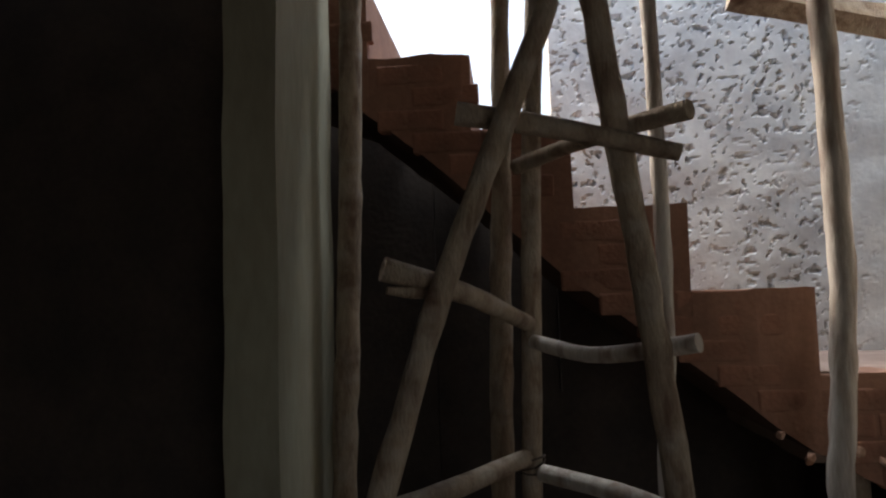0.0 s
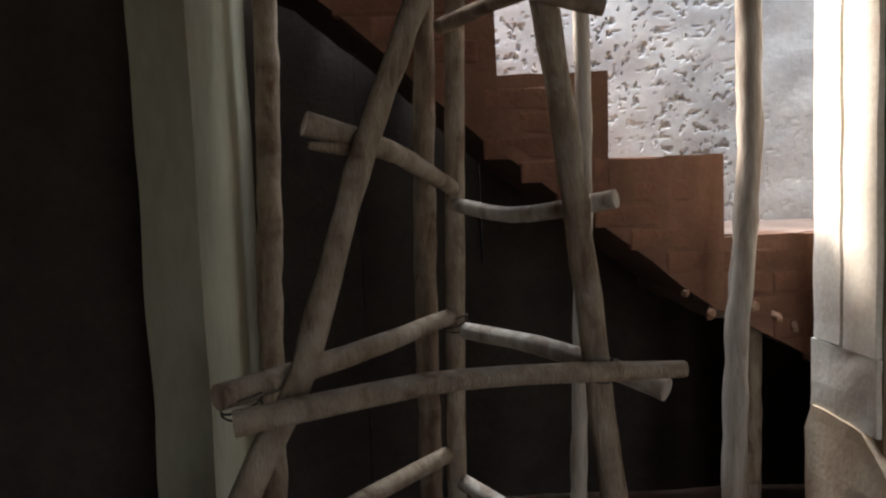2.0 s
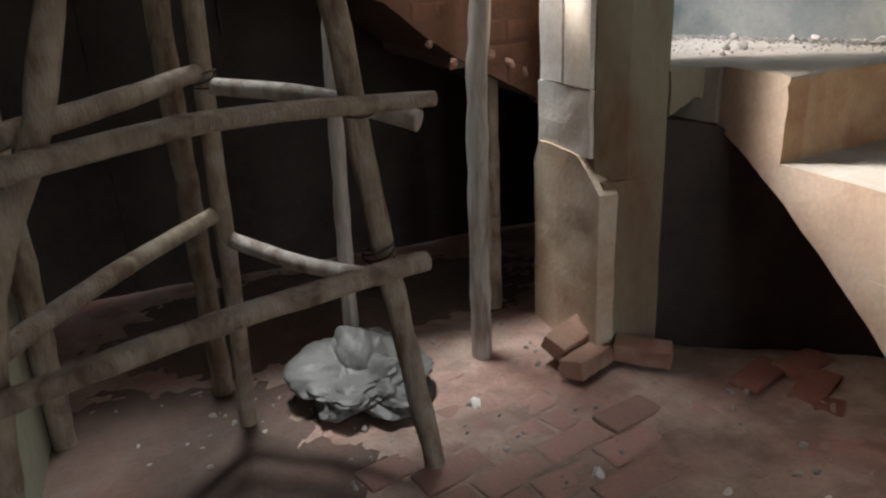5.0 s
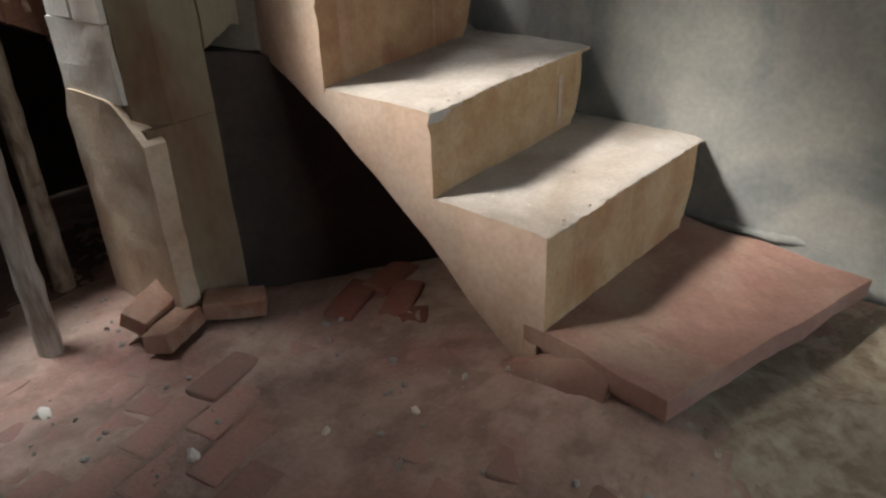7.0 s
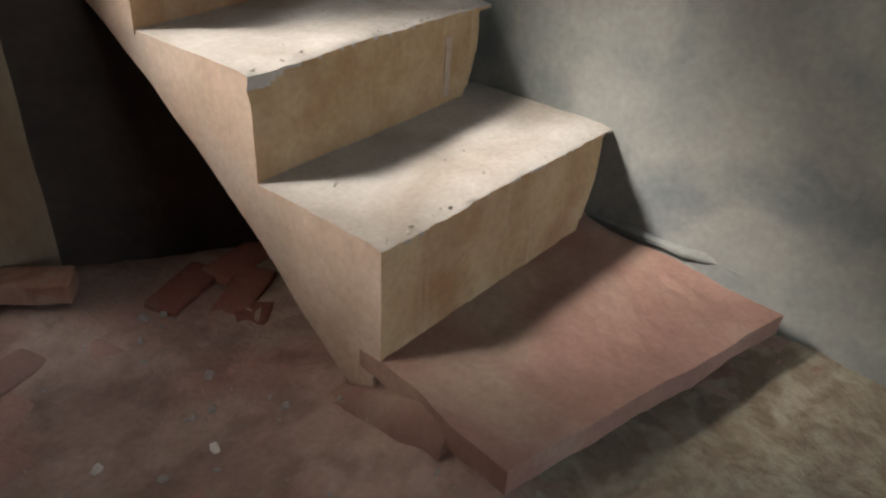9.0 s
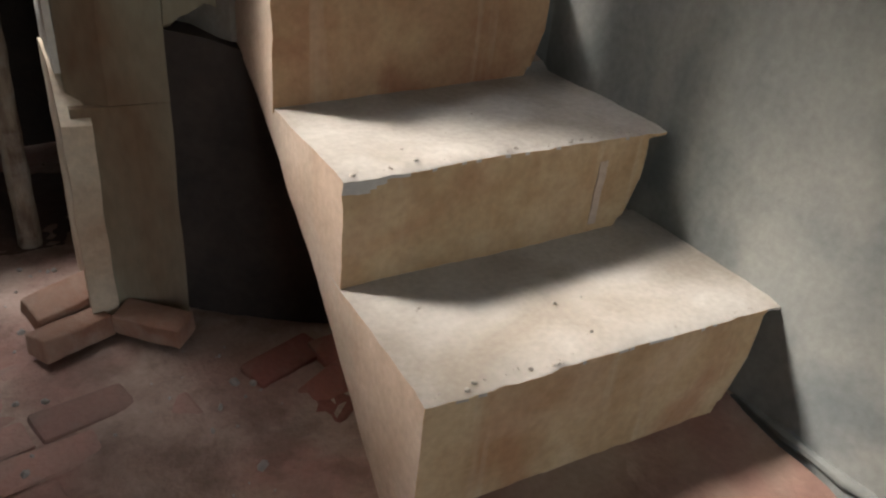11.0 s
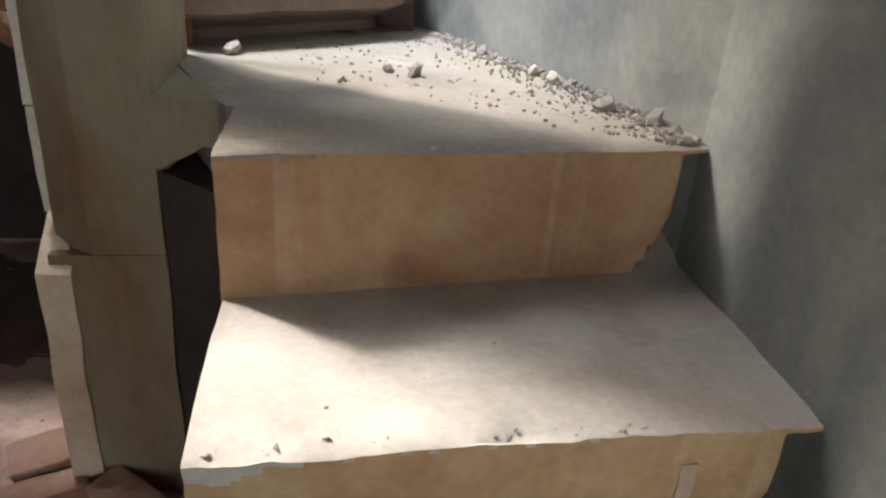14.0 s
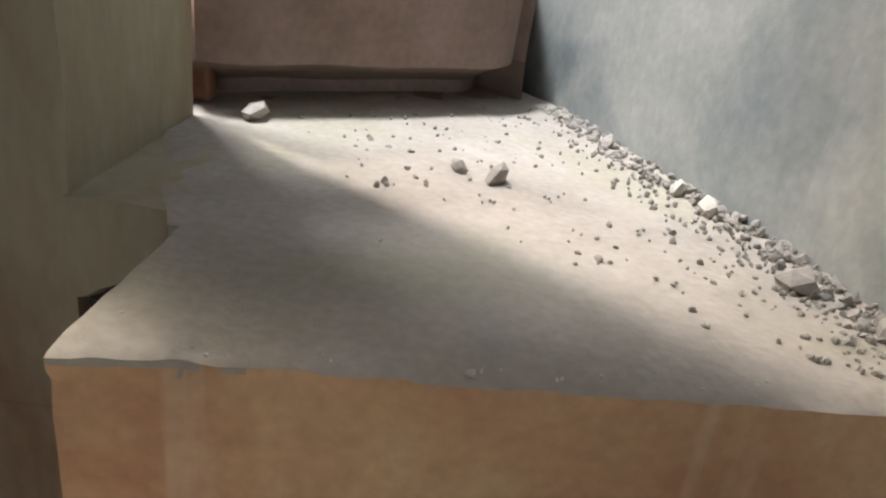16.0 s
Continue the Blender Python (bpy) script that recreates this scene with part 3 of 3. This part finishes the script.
for (x, y, z), r in (((0.20, 1.565, 1.03), 0.040), ((0.955, 1.79, 1.015), 0.041), ((0.975, 1.785, 0.645), 0.041), ((0.635, 2.15, 1.07), 0.036)):
    bm = bmesh.new()
    for k in range(3):
        ring = [(x + r * math.cos(a), y + r * math.sin(a), z + 0.010 * (k - 1) + 0.012 * math.sin(a + k)) for a in (2 * math.pi * q / 10 for q in range(11))]
        pole(ring, [0.0025] * 11, sides=5, bm=bm)
    part("wire_tie", bm, M_SHADE_WIRE, trestle, "thin dark wire lashing")

bm = bmesh.new()
bm = pole([(1.30, 2.42, 2.43), (1.75, 2.42, 2.31), (2.2, 2.42, 2.19)], [0.05, 0.05, 0.05], sides=4, bm=bm)
tagged(part("formwork_plank", bm, M_WOOD), "dark wooden formwork plank propped under the opening", "plank")


# ---------------- loose things ----------------
def loose_brick(x, y, z, rz, rx=0, ry=0, mat=M_LOOSE, size=(0.195, 0.092, 0.062)):
    bm = bmesh.new()
    bmesh.ops.create_cube(bm, size=1, matrix=Matrix.Diagonal((*size, 1)))
    bevel(bm, 0.006, 2)
    cut_fine(bm, 0.03)
    roughen(bm, 0.006, 18, x * 10)
    ob = tagged(part("loose_brick", bm, mat), "loose red brick with chipped edges on the floor", "brick", "loose bricks by the pillar")
    ob.matrix_world = pose(x, y, z, rx, ry, rz)
    return ob


loose_brick(1.715, 2.10, 0.075, 22, 22, -4)
loose_brick(1.715, 1.985, 0.04, 26, -8, 4)
loose_brick(1.92, 1.955, 0.042, -40, 5, 3)

bm = bmesh.new()
bmesh.ops.create_icosphere(bm, subdivisions=6, radius=1)
for v in bm.verts:
    c = v.co.copy()
    cell = noise.voronoi(c * 1.25 + Vector((0.4, 0.1, 0.7)))[0]
    fold = noise.noise(c * 1.3 + Vector((2, 0, 1)))
    w = 0.72 + 0.30 * fold + 0.42 * min(0.7, cell[1] - cell[0]) + 0.16 * abs(noise.noise(c * 3.3)) + 0.07 * abs(noise.noise(c * 8.0))
    v.co = Vector((c.x * 0.24 * w, c.y * 0.27 * w, max(c.z, -0.25) * 0.125 * w * (1 + 0.7 * noise.noise(c * 1.1 + Vector((4, 0, 0))))))
sack = tagged(part("plastic_sack", bm, M_SACK, smooth=True), "crumpled grey plastic sack lying under the trestle", "sack")
sack.location = (1.0, 2.22, 0.035)


# stones and crumbs of mortar swept against the wall on the landing
def stone_mesh(bm, x, y, z, r, seed):
    base = len(bm.verts)
    geo = bmesh.ops.create_icosphere(bm, subdivisions=1, radius=1)["verts"]
    rot = Euler((seed, seed * 2.3, seed * 4.1)).to_matrix()
    for v in geo:
        k = 1 + 0.5 * noise.noise(v.co * 1.3 + Vector((seed, 0, 0)))
        v.co = rot @ Vector((v.co.x * r * 1.3 * k, v.co.y * r * k, v.co.z * r * 0.7 * k)) + Vector((x, y, z))


rng = random.Random(4)
WALL_LINE = [(WX, 1.86), (2.98, 2.20), (2.70, 2.95)]
bm = bmesh.new()
for k in range(1100):
    u = rng.random()
    if u < 0.4:
        ax, ay, bx, by = 3.05, 1.84, 2.98, 2.20
    else:
        ax, ay, bx, by = 2.98, 2.20, 2.70, 2.95
    w = rng.random()
    off = abs(rng.gauss(0, 0.06)) if k % 3 else rng.random() * 0.6
    x, y = ax + (bx - ax) * w - off, ay + (by - ay) * w - 0.35 * off
    if x < 2.1 or y > 2.46 + (x - 2.03) * 0.66 or y < 2.40 - (x - 2.05) * 0.62:
        continue
    r = 0.002 + 0.004 * rng.random() ** 2 + (0.006 * rng.random() ** 2 if off < 0.06 else 0)
    stone_mesh(bm, x, y, LEVEL[3] + r * 0.3, r, k * 1.7)
tagged(part("mortar_crumbs", bm, M_RUBBLE, smooth=False), "grey mortar crumbs and grit scattered on the landing", "rubble", kind="stuff")
for x, y, r in ((2.562, 2.31, 0.02), (2.50, 2.33, 0.013), (2.89, 2.30, 0.02), (2.93, 2.05, 0.024), (3.0, 1.95, 0.022), (2.78, 2.62, 0.016), (2.13, 2.47, 0.025), (2.86, 2.38, 0.015)):
    bm = bmesh.new()
    stone_mesh(bm, 0, 0, 0, r, x * 7)
    ob = tagged(part("mortar_lump", bm, M_RUBBLE, smooth=False), "grey lump of mortar lying on the landing", "rubble", "mortar lumps on the landing")
    ob.location = (x, y, LEVEL[3] + r * 0.5)
bm = bmesh.new()
for k in range(420):
    x, y = rng.uniform(0.2, 2.15), rng.uniform(0.2, 2.45)
    r = 0.003 + 0.010 * rng.random() ** 3
    stone_mesh(bm, x, y, floor_height(x, y) + r * 0.5, r, k * 1.3)
tagged(part("floor_crumbs", bm, M_RUBBLE, smooth=False), "brick crumbs and grit on the floor", "rubble", kind="stuff")

for x, y, r in ((1.46, 1.50, 0.022), (1.10, 1.42, 0.014), (1.30, 1.98, 0.018), (1.72, 1.30, 0.012), (1.90, 1.15, 0.012)):
    bm = bmesh.new()
    stone_mesh(bm, 0, 0, 0, r, x * 5)
    ob = tagged(part("plaster_chip", bm, M_WHITE, smooth=False), "pale chip of plaster lying on the dirt floor", "rubble", "plaster chips on the floor")
    ob.location = (x, y, floor_height(x, y) + r * 0.3)

# worn bricks showing through the dirt
bm = bmesh.new()
bmesh.ops.create_cube(bm, size=1, matrix=Matrix.Diagonal((0.222, 0.104, 0.06, 1)))
bevel(bm, 0.010, 2)
me = bpy.data.meshes.new("brick")
roughen(bm, 0.004, 20, 1)
bm.to_mesh(me)
bm.free()
me.materials.append(M_FLOORBRICK)
turn = radians(14)
made = 0
for i in range(-9, 14):
    for j in range(-2, 24):
        u, v = 0.235 * (i + 0.5 * (j % 2)), 0.115 * j
        x, y = 0.9 + u * math.cos(turn) - v * math.sin(turn), 0.1 + u * math.sin(turn) + v * math.cos(turn)
        if not (-0.4 < x < 2.6 and 0.15 < y < 2.45) or made >= 300 or (x > 2.0 and y < 1.25):
            continue
        h = noise.noise(Vector((x * 1.6, y * 1.6, 7.0)))
        lift = -0.046 + 0.020 * h + 0.005 * rng.random()
        if math.hypot((x - 1.35) / 0.42, (y - 1.75) / 0.5) < 1:
            lift += 0.007 + 0.007 * rng.random()
        ob = new("brick", me)
        ob.matrix_world = pose(x, y, floor_height(x, y) + lift, rng.gauss(0, 2.6), rng.gauss(0, 2.2), 14 + rng.gauss(0, 4))
        ob.parent = floor
        made += 1

# redder bricks bedded beside the stair foot
red = me.copy()
red.materials.clear()
red.materials.append(M_REDBRICK)
for x, y, z, rz in ((2.14, 1.66, 0.004, 20), (2.33, 1.66, 0.004, 12), (2.24, 1.53, -0.002, 26), (2.15, 1.40, -0.010, 40)):
    ob = new("brick", red)
    ob.matrix_world = pose(x + 0.07, y + 0.06, z - 0.026, rng.gauss(0, 4), rng.gauss(0, 4), rz)
    ob.parent = floor

# bricks in the open side of the upper flight
bm = bmesh.new()
bmesh.ops.create_cube(bm, size=1, matrix=Matrix.Diagonal((0.222, 0.05, 0.068, 1)))
bevel(bm, 0.007, 2)
roughen(bm, 0.004, 20, 3)
me = bpy.data.meshes.new("brick")
bm.to_mesh(me)
bm.free()
me.materials.append(M_BRICK)
for k in range(24):
    z = 0.86 + 0.078 * k
    for i in range(12):
        x = 1.92 - 0.234 * (i + 0.5 * (k % 2))
        top = max(RISE[q] for q in range(6) if q == 0 or UX[q] > x + 0.08)
        low_z = float(np.interp(-x, [-p[0] for p in low], [p[1] for p in low]))
        if x < -0.1 or z + 0.03 > top or z - 0.05 < low_z:
            continue
        ob = new("brick", me)
        ob.matrix_world = pose(x, FY + 0.032 + 0.007 * rng.random(), z, rng.gauss(0, 1.5), rng.gauss(0, 0.8), rng.gauss(0, 1.2))
        ob.parent = upper

# broken brick ends along the foot of the upper flight
for x, z, r in ((1.48, 1.00, 0.03), (1.55, 1.03, 0.022), (1.62, 1.02, 0.03), (1.70, 0.985, 0.026), (1.76, 0.95, 0.02), (1.40, 1.07, 0.024)):
    bm = bmesh.new()
    stone_mesh(bm, x, FY + 0.01, z, r * 0.75, x * 9)
    part("brick_end", bm, M_LOOSE, upper)

# mortar and darker brown patches spread on the floor
def spill(name, cx, cy, rx, ry, mat, label, seed, height=0.016):
    """A thin heap that runs out into the floor with an uneven edge."""
    bm = bmesh.new()
    centre = bm.verts.new((cx, cy, floor_height(cx, cy) + height - 0.004))
    rings = []
    for k in range(1, 25):
        ring = []
        for j in range(80):
            a = 2 * math.pi * j / 80
            r = k / 24 * (1 + 0.3 * noise.noise(Vector((math.cos(a) * 1.6, math.sin(a) * 1.6, seed))) + 0.12 * noise.noise(Vector((math.cos(a) * 6, math.sin(a) * 6, seed + 3))))
            x, y = min(cx + rx * r * math.cos(a), WX + 0.02), cy + ry * r * math.sin(a)
            ring.append(bm.verts.new((x, y, floor_height(x, y) + height * (1 - (k / 24) ** 2) - 0.004 + 0.005 * noise.noise(Vector((x * 14, y * 14, 0))))))
        for j in range(80):
            if rings:
                bm.faces.new((rings[-1][j], rings[-1][(j + 1) % 80], ring[(j + 1) % 80], ring[j]))
            else:
                bm.faces.new((centre, ring[j], ring[(j + 1) % 80]))
        rings.append(ring)
    return part(name, bm, mat, floor, label, smooth=True)


spill("mortar_patch", 2.55, -0.05, 0.62, 0.75, M_SAND, "pale sandy mortar spilled on the dirt floor", 2)
# darker brown floor below the trestle
spill("dark_floor_patch", 0.15, 1.72, 0.95, 0.85, M_DARKFLOOR, "darker brown floor patch under the trestle", 6, 0.02)
# shade of the void painted as a dark sheet over its floor
spill("dark_floor_patch", 0.95, 2.92, 0.95, 0.50, M_DARKFLOOR, "floor patch darkened as shade in the void under the flight", 9, 0.02)

# vertical smears of pale mortar on the risers
for i, x, w, z0, z1 in ((2, 2.865, 0.035, 0.02, 0.22), (3, 2.57, 0.012, 0.06, 0.24)):
    w *= 0.65
    bm = box(-w / 2, w / 2, -0.0015, 0.004, LEVEL[i - 1] + z0, LEVEL[i - 1] + z1 - 0.035)
    cut_fine(bm, 0.02)
    roughen(bm, 0.002, 30, x)
    ob = part("mortar_smear", bm, M_STEP, flight, "pale vertical mortar smear")
    y = NOSE[i][0] + (NOSE[i][1] - NOSE[i][0]) * (x - SX) / (WX - SX)
    ob.location = (x, y + 0.001, 0)


# grit and crumbling cement along the step edges
bm = bmesh.new()
for i in (1, 2, 3):
    for k in range(70):
        x = SX + (WX - SX - 0.06) * rng.random()
        if i == 3 and k % 3:
            continue
        y = NOSE[i][0] + (NOSE[i][1] - NOSE[i][0]) * (x - SX) / (WX - SX) + 0.012 + (0.02 if k % 4 else 0.28) * rng.random()
        r = 0.0015 + 0.004 * rng.random() ** 2
        stone_mesh(bm, x, y, LEVEL[i] - (0.004 if k % 4 else 0.0), r, k * 2.1)
tagged(part("step_grit", bm, M_GRIT), "pale cement grit along the step edges", "rubble", kind="stuff")
